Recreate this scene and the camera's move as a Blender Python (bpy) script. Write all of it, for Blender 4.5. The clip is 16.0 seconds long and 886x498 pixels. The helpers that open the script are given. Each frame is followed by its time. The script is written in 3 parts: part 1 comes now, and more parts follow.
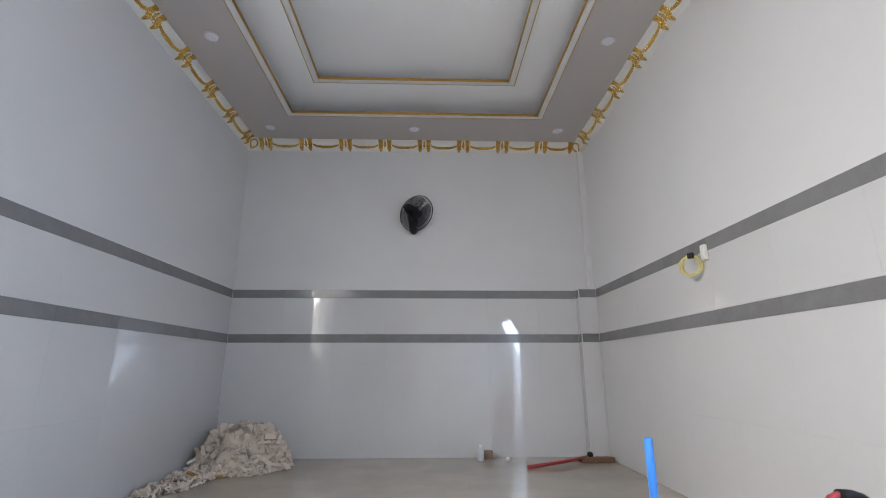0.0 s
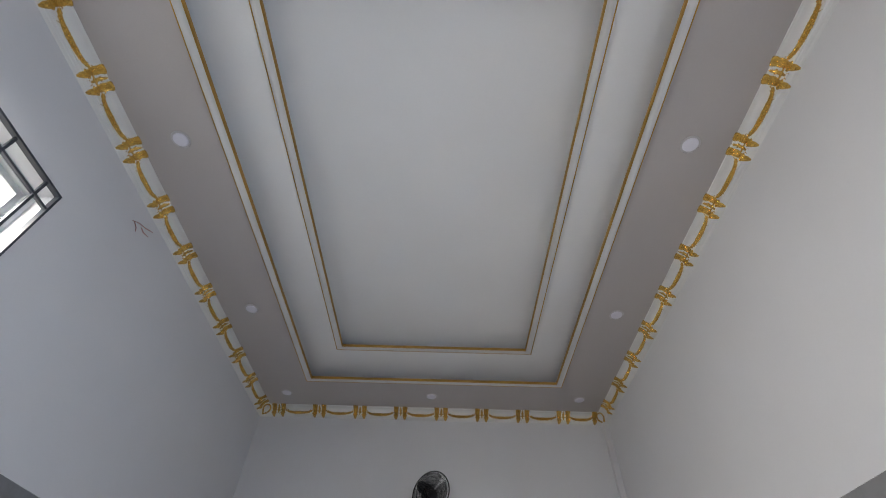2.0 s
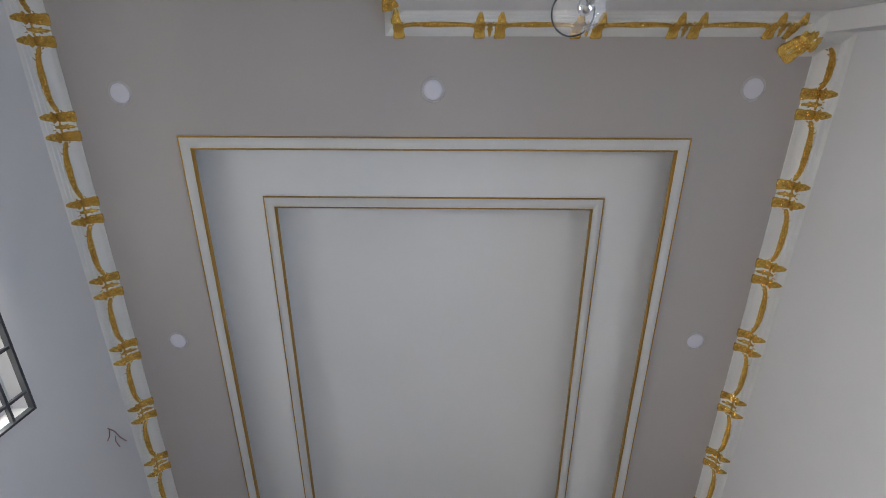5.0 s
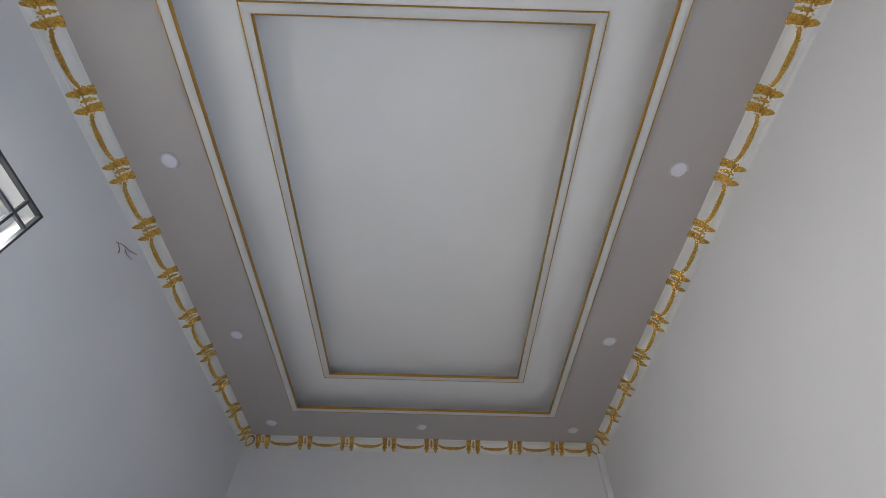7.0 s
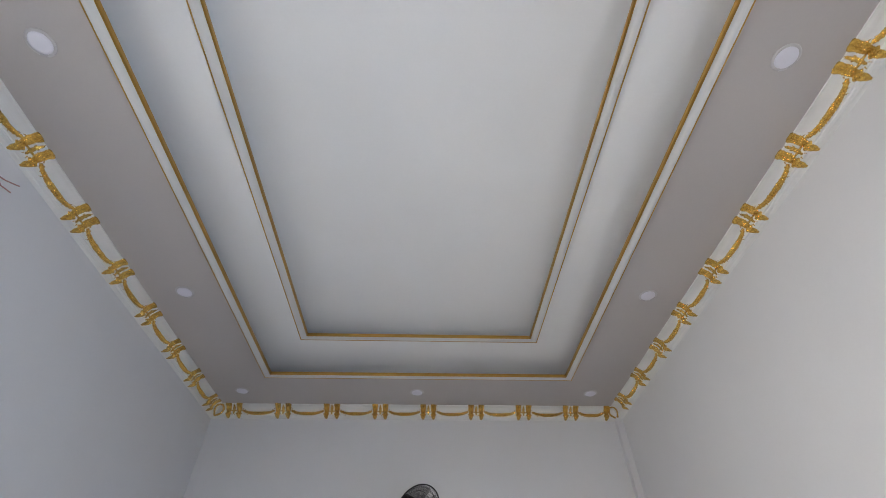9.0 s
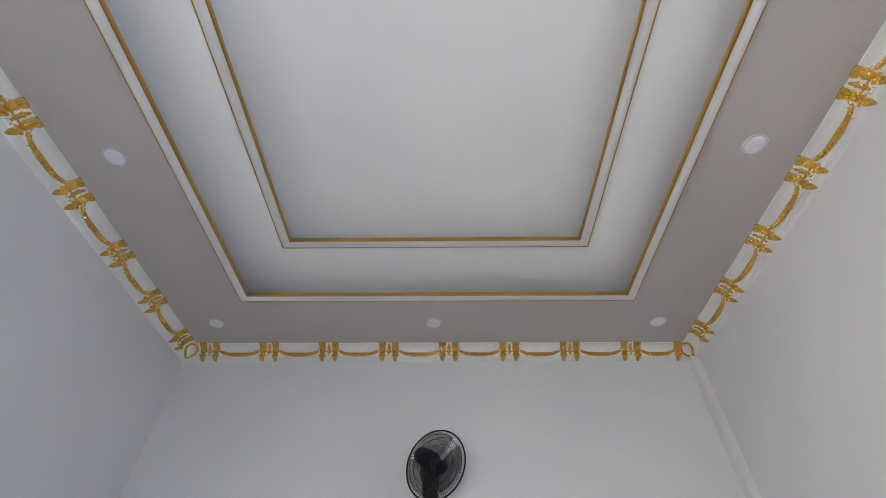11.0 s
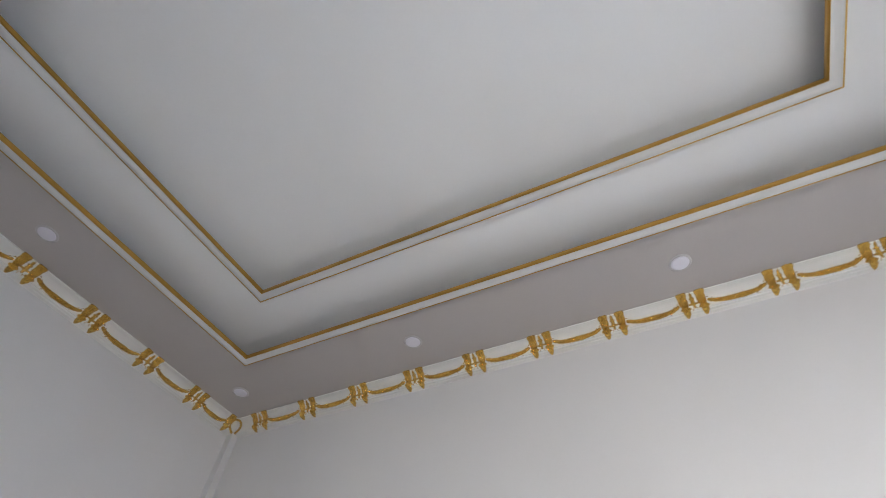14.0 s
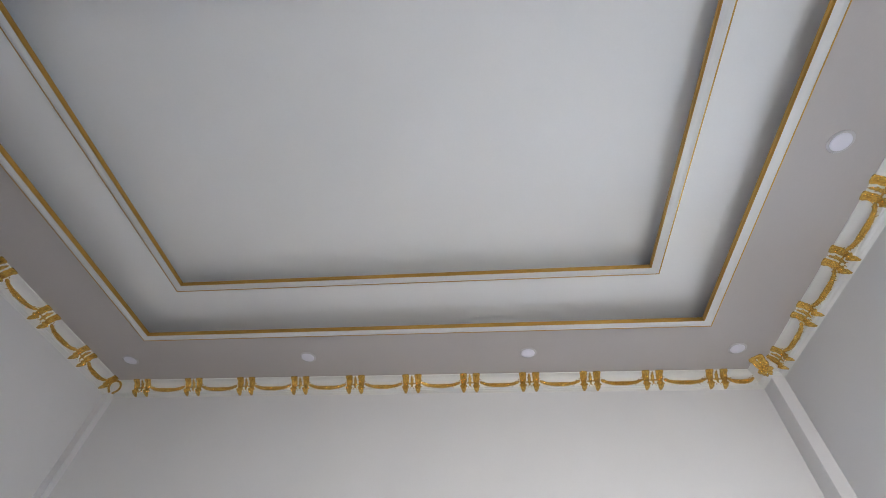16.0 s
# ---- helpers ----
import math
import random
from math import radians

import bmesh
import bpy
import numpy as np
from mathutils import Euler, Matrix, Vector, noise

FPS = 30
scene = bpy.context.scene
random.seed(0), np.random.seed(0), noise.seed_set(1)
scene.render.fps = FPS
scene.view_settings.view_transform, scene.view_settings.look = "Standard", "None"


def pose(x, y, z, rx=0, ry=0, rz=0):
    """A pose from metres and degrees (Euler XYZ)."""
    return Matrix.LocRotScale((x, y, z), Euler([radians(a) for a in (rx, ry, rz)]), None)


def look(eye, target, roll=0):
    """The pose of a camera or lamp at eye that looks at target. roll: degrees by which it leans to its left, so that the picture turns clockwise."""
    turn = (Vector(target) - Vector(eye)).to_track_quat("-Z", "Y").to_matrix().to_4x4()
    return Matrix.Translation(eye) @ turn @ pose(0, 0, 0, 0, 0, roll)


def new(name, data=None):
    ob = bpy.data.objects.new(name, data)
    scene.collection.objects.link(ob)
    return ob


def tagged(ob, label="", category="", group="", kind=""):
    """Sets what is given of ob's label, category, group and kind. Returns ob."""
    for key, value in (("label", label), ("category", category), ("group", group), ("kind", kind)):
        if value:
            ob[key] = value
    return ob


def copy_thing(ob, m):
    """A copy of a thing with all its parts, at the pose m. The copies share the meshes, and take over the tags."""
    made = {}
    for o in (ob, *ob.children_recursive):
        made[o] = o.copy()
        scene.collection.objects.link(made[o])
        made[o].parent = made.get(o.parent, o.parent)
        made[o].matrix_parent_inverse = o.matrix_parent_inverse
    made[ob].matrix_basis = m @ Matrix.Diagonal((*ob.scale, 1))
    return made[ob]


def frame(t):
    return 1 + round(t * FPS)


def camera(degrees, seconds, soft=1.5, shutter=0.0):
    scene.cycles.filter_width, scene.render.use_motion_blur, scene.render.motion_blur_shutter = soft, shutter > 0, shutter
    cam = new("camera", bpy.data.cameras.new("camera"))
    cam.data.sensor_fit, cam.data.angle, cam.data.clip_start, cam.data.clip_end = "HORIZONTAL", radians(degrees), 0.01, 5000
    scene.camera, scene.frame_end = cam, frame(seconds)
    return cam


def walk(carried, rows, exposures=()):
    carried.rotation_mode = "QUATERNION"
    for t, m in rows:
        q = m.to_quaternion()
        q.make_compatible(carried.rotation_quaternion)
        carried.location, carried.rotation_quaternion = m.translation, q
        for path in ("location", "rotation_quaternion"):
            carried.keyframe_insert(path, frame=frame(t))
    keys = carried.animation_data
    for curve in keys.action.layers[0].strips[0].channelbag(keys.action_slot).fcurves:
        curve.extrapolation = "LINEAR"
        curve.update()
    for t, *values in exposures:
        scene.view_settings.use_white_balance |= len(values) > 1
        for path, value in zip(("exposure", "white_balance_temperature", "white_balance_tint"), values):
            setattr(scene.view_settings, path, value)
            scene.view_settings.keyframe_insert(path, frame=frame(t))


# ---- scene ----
cam = camera(88.2, 16.0, soft=0.9, shutter=0.2)

PATH = [
    (0, (0.171, 0.171, 0.948), (0.231, 2.105, 1.452), -0.1),
    (0.5, (0.179, 0.162, 0.966), (0.215, 2.021, 1.704), 0.3),
    (1, (0.13, 0.138, 1.001), (0.148, 1.853, 2.029), 0.4),
    (1.5, (0.118, 0.195, 0.94), (0.117, 1.717, 2.238), 1.4),
    (2, (0.125, 0.188, 0.967), (0.107, 1.551, 2.431), 1.9),
    (2.5, (0.106, 0.161, 1.019), (0.087, 1.329, 2.642), 1.6),
    (3, (0.099, 0.126, 1.069), (0.08, 1.102, 2.814), 1.9),
    (3.5, (0.108, 0.116, 1.098), (0.078, 0.878, 2.947), 3.5),
    (3.7, (0.106, 0.109, 1.107), (0.076, 0.817, 2.977), 3.3),
    (4.2, (0.111, 0.103, 1.121), (0.08, 0.714, 3.025), 3.7),
    (4.75, (0.112, 0.107, 1.107), (0.081, 0.761, 2.997), 3.1),
    (5.3, (0.114, 0.122, 1.074), (0.088, 0.914, 2.912), 2.2),
    (5.8, (0.12, 0.145, 1.04), (0.106, 1.087, 2.805), 1.7),
    (6, (0.127, 0.152, 1.017), (0.119, 1.155, 2.747), 1.7),
    (6.5, (0.135, 0.168, 0.982), (0.144, 1.332, 2.609), 1.4),
    (7, (0.136, 0.244, 0.969), (0.15, 1.51, 2.517), 1.1),
    (7.5, (0.087, 0.346, 1.269), (0.111, 1.683, 2.756), 0.7),
    (8, (0.032, 0.444, 1.554), (0.075, 1.827, 2.998), 0.2),
    (8.5, (0.053, 0.624, 1.598), (0.118, 2.034, 3.015), -0.7),
    (9, (0.067, 0.895, 1.594), (0.131, 2.329, 2.987), -0.7),
    (9.5, (0.05, 1.231, 1.607), (0.132, 2.67, 2.994), -1.5),
    (9.7, (0.045, 1.353, 1.606), (0.141, 2.799, 2.985), -2.1),
    (10.2, (0.034, 1.658, 1.611), (0.111, 3.1, 2.994), -2.2),
    (10.75, (0.084, 2.055, 1.613), (0.076, 3.48, 3.015), -0.4),
    (11.3, (0.125, 2.389, 1.616), (0.093, 3.783, 3.046), 1.2),
    (11.8, (0.093, 2.525, 1.628), (0.189, 3.89, 3.083), 0.8),
    (12, (0.106, 2.523, 1.63), (0.279, 3.872, 3.096), 0.8),
    (12.5, (0.039, 2.509, 1.657), (0.504, 3.756, 3.149), -1.3),
    (13, (-0.037, 2.427, 1.61), (0.657, 3.487, 3.156), 3.6),
    (13.5, (-0.146, 2.296, 1.596), (0.718, 3.168, 3.176), 5.9),
    (14, (-0.403, 2.218, 1.571), (0.67, 2.803, 3.155), 3.6),
    (14.5, (-0.632, 2.117, 1.549), (0.513, 2.577, 3.123), 5.8),
    (15, (-0.838, 2.028, 1.519), (0.343, 2.425, 3.083), 9.1),
    (15.5, (-1.077, 2.073, 1.488), (0.174, 2.321, 3.028), 5.6),
    (16, (-1.296, 2.053, 1.477), (-0.012, 2.246, 2.999), 4.0),
]
walk(cam, [(t, look(eye, target, roll)) for t, eye, target, roll in PATH],
     exposures=[(0, 0.14), (1.0, -0.06), (2.0, -0.32), (2.5, -0.39), (3.5, -0.48), (6.0, -0.40), (7.5, -0.18),
                (9.0, 0.17), (12.0, 0.48), (13.0, 0.37), (14.0, 0.17), (15.5, 0.09), (16.0, 0.14)])

# ---- light ----
world = bpy.data.worlds.new("sky")
scene.world = world
world.use_nodes = True
wn = world.node_tree
sky = wn.nodes.new("ShaderNodeTexSky")
sky.sky_type = 'NISHITA'
sky.sun_disc = False
sky.sun_elevation = radians(55)
sky.sun_rotation = radians(180)
wn.links.new(sky.outputs[0], wn.nodes["Background"].inputs[0])
wn.nodes["Background"].inputs[1].default_value = 0.15

sun = new("sun", bpy.data.lights.new("sun", 'SUN'))
sun.data.energy, sun.data.angle, sun.data.color = 2.0, radians(2), (1.0, 0.96, 0.9)
sun.matrix_world = look((0, -6, 9), (0, 0, 0))


def area(name, w, h, power, eye, target, color):
    ob = new(name, bpy.data.lights.new(name, 'AREA'))
    ob.data.shape, ob.data.size, ob.data.size_y = 'RECTANGLE', w, h
    ob.data.energy, ob.data.color = power, color
    ob.matrix_world = look(eye, target)
    return ob


# daylight in the window opening and in the doorway across the room
area("window_daylight", 1.9, 1.4, 255, (-2.80, 0.87, 2.75), (-1.92, 1.58, 1.05), (1.0, 0.960, 0.915))
area("doorway_daylight", 0.85, 2.0, 95, (2.42, 0.52, 1.10), (1.42, 0.62, 0.50), (0.60, 0.755, 1.0))

# ---- materials ----


def material(name, color, rough=0.5, metal=0.0, spread=0.08, scale=6.0, grain=120.0, bump=0.05, coat=0.0, tint=None, spec=0.5, rnd=0.0, island=0.0):
    """A surface with colour drift at two scales, fine relief, and gloss that varies with it."""
    m = bpy.data.materials.new(name)
    m.use_nodes = True
    t, b = m.node_tree, m.node_tree.nodes["Principled BSDF"]
    co = t.nodes.new("ShaderNodeTexCoord")
    big, small = t.nodes.new("ShaderNodeTexNoise"), t.nodes.new("ShaderNodeTexNoise")
    big.inputs["Scale"].default_value, big.inputs["Detail"].default_value = scale, 5
    small.inputs["Scale"].default_value, small.inputs["Detail"].default_value = grain, 3
    for n in (big, small):
        t.links.new(co.outputs["Object"], n.inputs["Vector"])
    mix = t.nodes.new("ShaderNodeMath")
    mix.operation = 'MULTIPLY_ADD'
    t.links.new(small.outputs["Fac"], mix.inputs[0])
    mix.inputs[1].default_value = 0.35
    t.links.new(big.outputs["Fac"], mix.inputs[2])
    fac = mix.outputs[0]
    if rnd or island:
        info = t.nodes.new("ShaderNodeObjectInfo" if rnd else "ShaderNodeNewGeometry")
        add = t.nodes.new("ShaderNodeMath")
        add.operation = 'MULTIPLY_ADD'
        t.links.new(info.outputs["Random" if rnd else "Random Per Island"], add.inputs[0])
        add.inputs[1].default_value = rnd or island
        t.links.new(fac, add.inputs[2])
        fac = add.outputs[0]
    ramp = t.nodes.new("ShaderNodeValToRGB")
    ramp.color_ramp.elements[0].position, ramp.color_ramp.elements[1].position = 0.35, 0.95 + rnd + island
    low = tuple(c * (1 - spread) for c in color)
    high = tuple(min(1, c * (1 + spread)) for c in (tint or color))
    ramp.color_ramp.elements[0].color = (*low, 1)
    ramp.color_ramp.elements[1].color = (*high, 1)
    t.links.new(fac, ramp.inputs[0])
    t.links.new(ramp.outputs[0], b.inputs["Base Color"])
    rr = t.nodes.new("ShaderNodeMapRange")
    rr.inputs[1].default_value, rr.inputs[2].default_value = 0.3, 0.9
    rr.inputs[3].default_value, rr.inputs[4].default_value = rough * 0.85, min(1, rough * 1.15)
    t.links.new(big.outputs["Fac"], rr.inputs[0])
    t.links.new(rr.outputs[0], b.inputs["Roughness"])
    b.inputs["Metallic"].default_value = metal
    b.inputs["Coat Weight"].default_value = coat
    b.inputs["Coat Roughness"].default_value = 0.05
    b.inputs["Specular IOR Level"].default_value = spec
    if bump:
        bp = t.nodes.new("ShaderNodeBump")
        bp.inputs["Strength"].default_value = bump
        bp.inputs["Distance"].default_value = 0.004
        t.links.new(small.outputs["Fac"], bp.inputs["Height"])
        t.links.new(bp.outputs[0], b.inputs["Normal"])
    return m


def glass(name, color=(1, 1, 1), rough=0.0, alpha=0.15):
    """Thin clear sheet: mostly see-through with a glossy surface."""
    m = bpy.data.materials.new(name)
    m.use_nodes = True
    b = m.node_tree.nodes["Principled BSDF"]
    b.inputs["Base Color"].default_value = (*color, 1)
    b.inputs["Roughness"].default_value = rough
    b.inputs["Alpha"].default_value = alpha
    b.inputs["Specular IOR Level"].default_value = 0.8
    return m


PAINT = material("wall_paint", (0.64, 0.64, 0.655), 0.55, spread=0.03, scale=1.6, grain=90, bump=0.06, spec=0.35)
TAUPE = material("taupe_ceiling_paint", (0.495, 0.463, 0.452), 0.6, spread=0.04, scale=1.3, grain=80, bump=0.05)
WHITE = material("white_ceiling_paint", (0.86, 0.865, 0.87), 0.6, spread=0.025, scale=1.2, grain=80, bump=0.05)
PLASTER = material("white_plaster_trim", (0.70, 0.70, 0.69), 0.45, spread=0.04, scale=5, grain=60, bump=0.08)
# gold ramp runs dark to bright, so sparkle highlights are in the colour
GOLD = material("gold_leaf_paint", (0.42, 0.23, 0.04), 0.26, metal=0.85, spread=0.25, scale=110, grain=190, bump=1.0, tint=(0.80, 0.53, 0.13))
GOLD_LINE = material("gold_line_paint", (0.52, 0.31, 0.075), 0.33, metal=0.7, spread=0.10, scale=4, grain=160, bump=0.05)
TILE = material("pale_glazed_tile", (0.58, 0.58, 0.59), 0.02, spread=0.03, scale=2.0, grain=30, bump=0.0, spec=0.9, rnd=0.15)
BAND = material("grey_band_tile", (0.185, 0.185, 0.19), 0.22, spread=0.14, scale=9, grain=70, bump=0.02, rnd=0.3)
GROUT = material("pale_grout", (0.55, 0.55, 0.54), 0.8)
FLOOR = material("beige_floor_tile", (0.37, 0.33, 0.285), 0.14, spread=0.12, scale=2.5, grain=40, bump=0.02)
BLACK = material("black_plastic", (0.007, 0.007, 0.009), 0.55, spread=0.2, grain=200, bump=0.05, spec=0.25)
SMOKE = glass("smoky_fan_blade", (0.02, 0.02, 0.024), 0.45, 0.50)
LENS = material("opal_diffuser", (0.78, 0.77, 0.84), 0.35, spread=0.02, bump=0.0)
RING = material("downlight_ring", (0.55, 0.53, 0.54), 0.3, spread=0.02, bump=0.0)
IRON = material("dark_painted_iron", (0.035, 0.04, 0.05), 0.4, spread=0.2, grain=100)
ALU = material("grey_aluminium", (0.55, 0.57, 0.57), 0.4, metal=0.1, spread=0.08)
PANE = glass("window_glass", (0.9, 0.97, 0.95), 0.0, 0.08)
REVEAL = material("white_reveal_paint", (0.8, 0.8, 0.8), 0.55, spread=0.03)
RUBBLE = material("broken_plaster", (0.19, 0.15, 0.115), 0.9, spread=0.7, scale=14, grain=120, bump=0.4, tint=(0.40, 0.345, 0.29), island=1.3)
YELLOW = material("yellow_cable_sheath", (0.70, 0.63, 0.26), 0.4, spread=0.1)
SWITCH = material("white_switch_plastic", (0.80, 0.79, 0.74), 0.35, spread=0.03)
BLUE = material("blue_plastic_pipe", (0.06, 0.28, 0.80), 0.35, spread=0.1)
RED = material("red_paint", (0.33, 0.035, 0.04), 0.4, spread=0.2)
BROWN = material("brown_wood", (0.16, 0.085, 0.045), 0.6, spread=0.3, scale=30)
CHROME = material("chrome", (0.8, 0.8, 0.82), 0.12, metal=1.0, spread=0.03, bump=0.0)
CLEAR = glass("clear_lamp_glass", (0.95, 0.97, 1.0), 0.02, 0.12)
RUST = material("reddish_wire", (0.36, 0.18, 0.16), 0.5)
BOTTLE = material("milky_bottle", (0.62, 0.66, 0.70), 0.3, spread=0.1)
CARD = material("brown_cardboard", (0.26, 0.17, 0.11), 0.8, spread=0.15)

# ---- mesh helpers ----


def mesh_of(name, bm, mat, smooth=False):
    me = bpy.data.meshes.new(name)
    bmesh.ops.recalc_face_normals(bm, faces=bm.faces)
    bm.to_mesh(me)
    bm.free()
    me.materials.append(mat)
    if smooth:
        for p in me.polygons:
            p.use_smooth = True
    return me


def part(name, bm, mat, parent=None, label="", smooth=False):
    """One mesh object, under a thing or under a part."""
    ob = new(name, mesh_of(name, bm, mat, smooth))
    if parent:
        ob.parent = parent
    if label:
        tagged(ob, label)
    return ob


def piece(name, me, parent, m):
    ob = new(name, me)
    ob.parent = parent
    ob.matrix_basis = m
    return ob


def box(x0, x1, y0, y1, z0, z1, bm=None, bevel=0.0):
    bm = bm or bmesh.new()
    v = bmesh.ops.create_cube(bm, size=1, matrix=Matrix.Translation(((x0 + x1) / 2, (y0 + y1) / 2, (z0 + z1) / 2)) @ Matrix.Diagonal((x1 - x0, y1 - y0, z1 - z0, 1)))["verts"]
    if bevel:
        es = list({e for q in v for e in q.link_edges})
        bmesh.ops.bevel(bm, geom=es, offset=bevel, segments=2, affect='EDGES', profile=0.5)
    return bm


def sweep(pts, rings, closed=False, caps=True, bm=None):
    """Skin of equal rings of points; rings is a list of lists of Vectors."""
    bm = bm or bmesh.new()
    vs = [[bm.verts.new(p) for p in ring] for ring in rings]
    n = len(vs[0])
    pairs = list(zip(vs, vs[1:])) + ([(vs[-1], vs[0])] if closed else [])
    for a, b in pairs:
        for i in range(n):
            j = (i + 1) % n
            bm.faces.new((a[i], a[j], b[j], b[i]))
    if caps and not closed:
        bm.faces.new(vs[0])
        bm.faces.new(list(reversed(vs[-1])))
    return bm


def tube(points, radius, sides=8, closed=False, bm=None, radii=None, twist=0.0):
    """A round tube along points."""
    pts = [Vector(p) for p in points]
    rings = []
    n = len(pts)
    up = Vector((0, 0, 1))
    for i, p in enumerate(pts):
        a = pts[(i - 1) % n] if (closed or i) else pts[0]
        b = pts[(i + 1) % n] if (closed or i < n - 1) else pts[-1]
        d = (b - a).normalized()
        ref = up if abs(d.z) < 0.95 else Vector((0, 1, 0))
        s = d.cross(ref).normalized()
        u = s.cross(d)
        r = radii[i] if radii else radius
        rings.append([p + r * (math.cos(q) * s + math.sin(q) * u) for q in (2 * math.pi * k / sides + twist * i for k in range(sides))])
    return sweep(None, rings, closed=closed, bm=bm)


def lathe(profile, sides=24, bm=None, m=None):
    """Turned shape about z from (radius, height) pairs."""
    m = m or Matrix()
    rings = [[m @ Vector((max(r, 1e-4) * math.cos(2 * math.pi * k / sides), max(r, 1e-4) * math.sin(2 * math.pi * k / sides), z)) for k in range(sides)] for r, z in profile]
    return sweep(None, rings, bm=bm)


def frame_sweep(x0, x1, y0, y1, profile):
    """Closed profile of (inward offset, z) run round a rectangle with mitred corners."""
    rings = []
    for sx, sy in ((-1, -1), (1, -1), (1, 1), (-1, 1)):
        cx, cy = (x0 if sx < 0 else x1), (y0 if sy < 0 else y1)
        rings.append([Vector((cx - sx * o, cy - sy * o, z)) for o, z in profile])
    return sweep(None, rings, closed=True)


def daylight_glow(name, color, strength):
    """Emission for slabs that glow in place of bright daylight outside the openings."""
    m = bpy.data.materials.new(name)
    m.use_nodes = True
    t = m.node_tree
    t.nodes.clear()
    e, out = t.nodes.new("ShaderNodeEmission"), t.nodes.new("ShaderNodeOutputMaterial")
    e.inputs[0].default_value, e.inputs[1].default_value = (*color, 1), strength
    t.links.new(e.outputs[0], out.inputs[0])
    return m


WINDOW_GLOW = daylight_glow("outdoor_glow", (1.0, 0.968, 0.91), 6.5)
DOORWAY_GLOW = daylight_glow("blue_outdoor_glow", (0.55, 0.76, 1.0), 1.5)
CONCRETE = material("concrete_ground", (0.34, 0.33, 0.31), 0.85, spread=0.15, scale=0.8, grain=40, bump=0.2)

# ---- plan ----
XW, YB, YF, H = 2.14, 5.58, -0.19, 3.76
XC = -0.13            # corner of the front wall where the passage begins
YP = -3.5             # end of the passage
WY0, WY1, WZ0, WZ1 = -0.08, 1.82, 1.10, 3.085   # window opening
TH = 0.2

floor = tagged(part("floor", box(-XW - TH, XW + TH, YP - TH, YB + TH, -0.1, 0), FLOOR), "glossy beige tiled floor with builder's dust", "floor", kind="structure")

DY0, DY1, DZ = 0.10, 0.95, 2.15                  # doorway in the right wall
# ground sheet out of view, there to bounce light up to the openings
tagged(part("ground", box(-60, 60, -60, 60, -0.3, -0.11), CONCRETE), "unseen plain concrete ground round the house, added for bounce light", "ground", kind="structure")
# emissive slab added outside the window; its glow stands in for outdoor light
tagged(part("backdrop_west", box(-4.8, -4.6, -34, 14, 1.7, 14), WINDOW_GLOW), "bright glowing slab standing in for daylight beyond the window", "backdrop", kind="structure")
# unseen emissive slab, added to send bluish light in through the doorway
tagged(part("backdrop_east", box(6.0, 6.2, -30, 6, 0.2, 8), DOORWAY_GLOW), "unseen bluish glowing slab standing in for daylight beyond the doorway", "backdrop", kind="structure")
bm = bmesh.new()
for a, b in ((YP, WY0), (WY1, YB + TH)):
    box(-XW - TH, -XW, a, b, 0, H + 0.4, bm)
box(-XW - TH, -XW, WY0, WY1, 0, WZ0, bm)
box(-XW - TH, -XW, WY0, WY1, WZ1, H + 0.4, bm)
wall_left = tagged(part("wall_left", bm, PAINT), "white painted wall with a barred window opening", "wall", kind="structure")
bm = box(XW, XW + TH, YF - TH, DY0, 0, H + 0.4)
box(XW, XW + TH, DY1, YB + TH, 0, H + 0.4, bm)
box(XW, XW + TH, DY0, DY1, DZ, H + 0.4, bm)
wall_right = tagged(part("wall_right", bm, PAINT), "white painted wall above a tiled dado, with a doorway", "wall", kind="structure")
wall_back = tagged(part("wall_back", box(-XW, XW, YB, YB + TH, 0, H + 0.4), PAINT), "white painted wall above a tiled dado", "wall", kind="structure")
wall_front = tagged(part("wall_front", box(XC, XW, YF - TH, YF, 0, H + 0.4), PAINT), "white painted wall above a tiled dado", "wall", kind="structure")
wall_passage = tagged(part("wall_passage", box(XC, XC + TH, YP, YF - TH, 0, H + 0.4), PAINT), "white painted passage wall", "wall", kind="structure")
wall_end = tagged(part("wall_end", box(-XW - TH, XC + TH, YP - TH, YP, 0, H + 0.4), PAINT), "white painted wall closing the passage", "wall", kind="structure")

# boxed-in pipe columns in two corners
CB = (1.935, XW, YB - 0.12, YB)
CF = (1.98, XW, YF, YF + 0.095)
bm = box(*CB, 0, 1.86, bevel=0.003)
box(2.075, XW, YB - 0.065, YB, 1.86, H - 0.10, bm)
column_back = tagged(part("column_back", bm, PAINT), "white boxed-in corner column, tiled below", "column", kind="structure")
column_front = tagged(part("column_front", box(*CF, 0, H - 0.10, bevel=0.003), PAINT), "white boxed-in corner column", "column", kind="structure")

# ---- stepped ceiling ----
OUTER = (-1.462, 1.477, 0.441, 4.912)     # outer edge of the lower moulding: x0, x1, y0, y1
INNER = (-1.085, 1.090, 0.836, 4.517)     # outer edge of the upper moulding
Z1, Z2 = H + 0.17, H + 0.325


def inset(r, d):
    """A rectangle x0, x1, y0, y1 drawn in by d on all sides."""
    return (r[0] + d, r[1] - d, r[2] + d, r[3] - d)


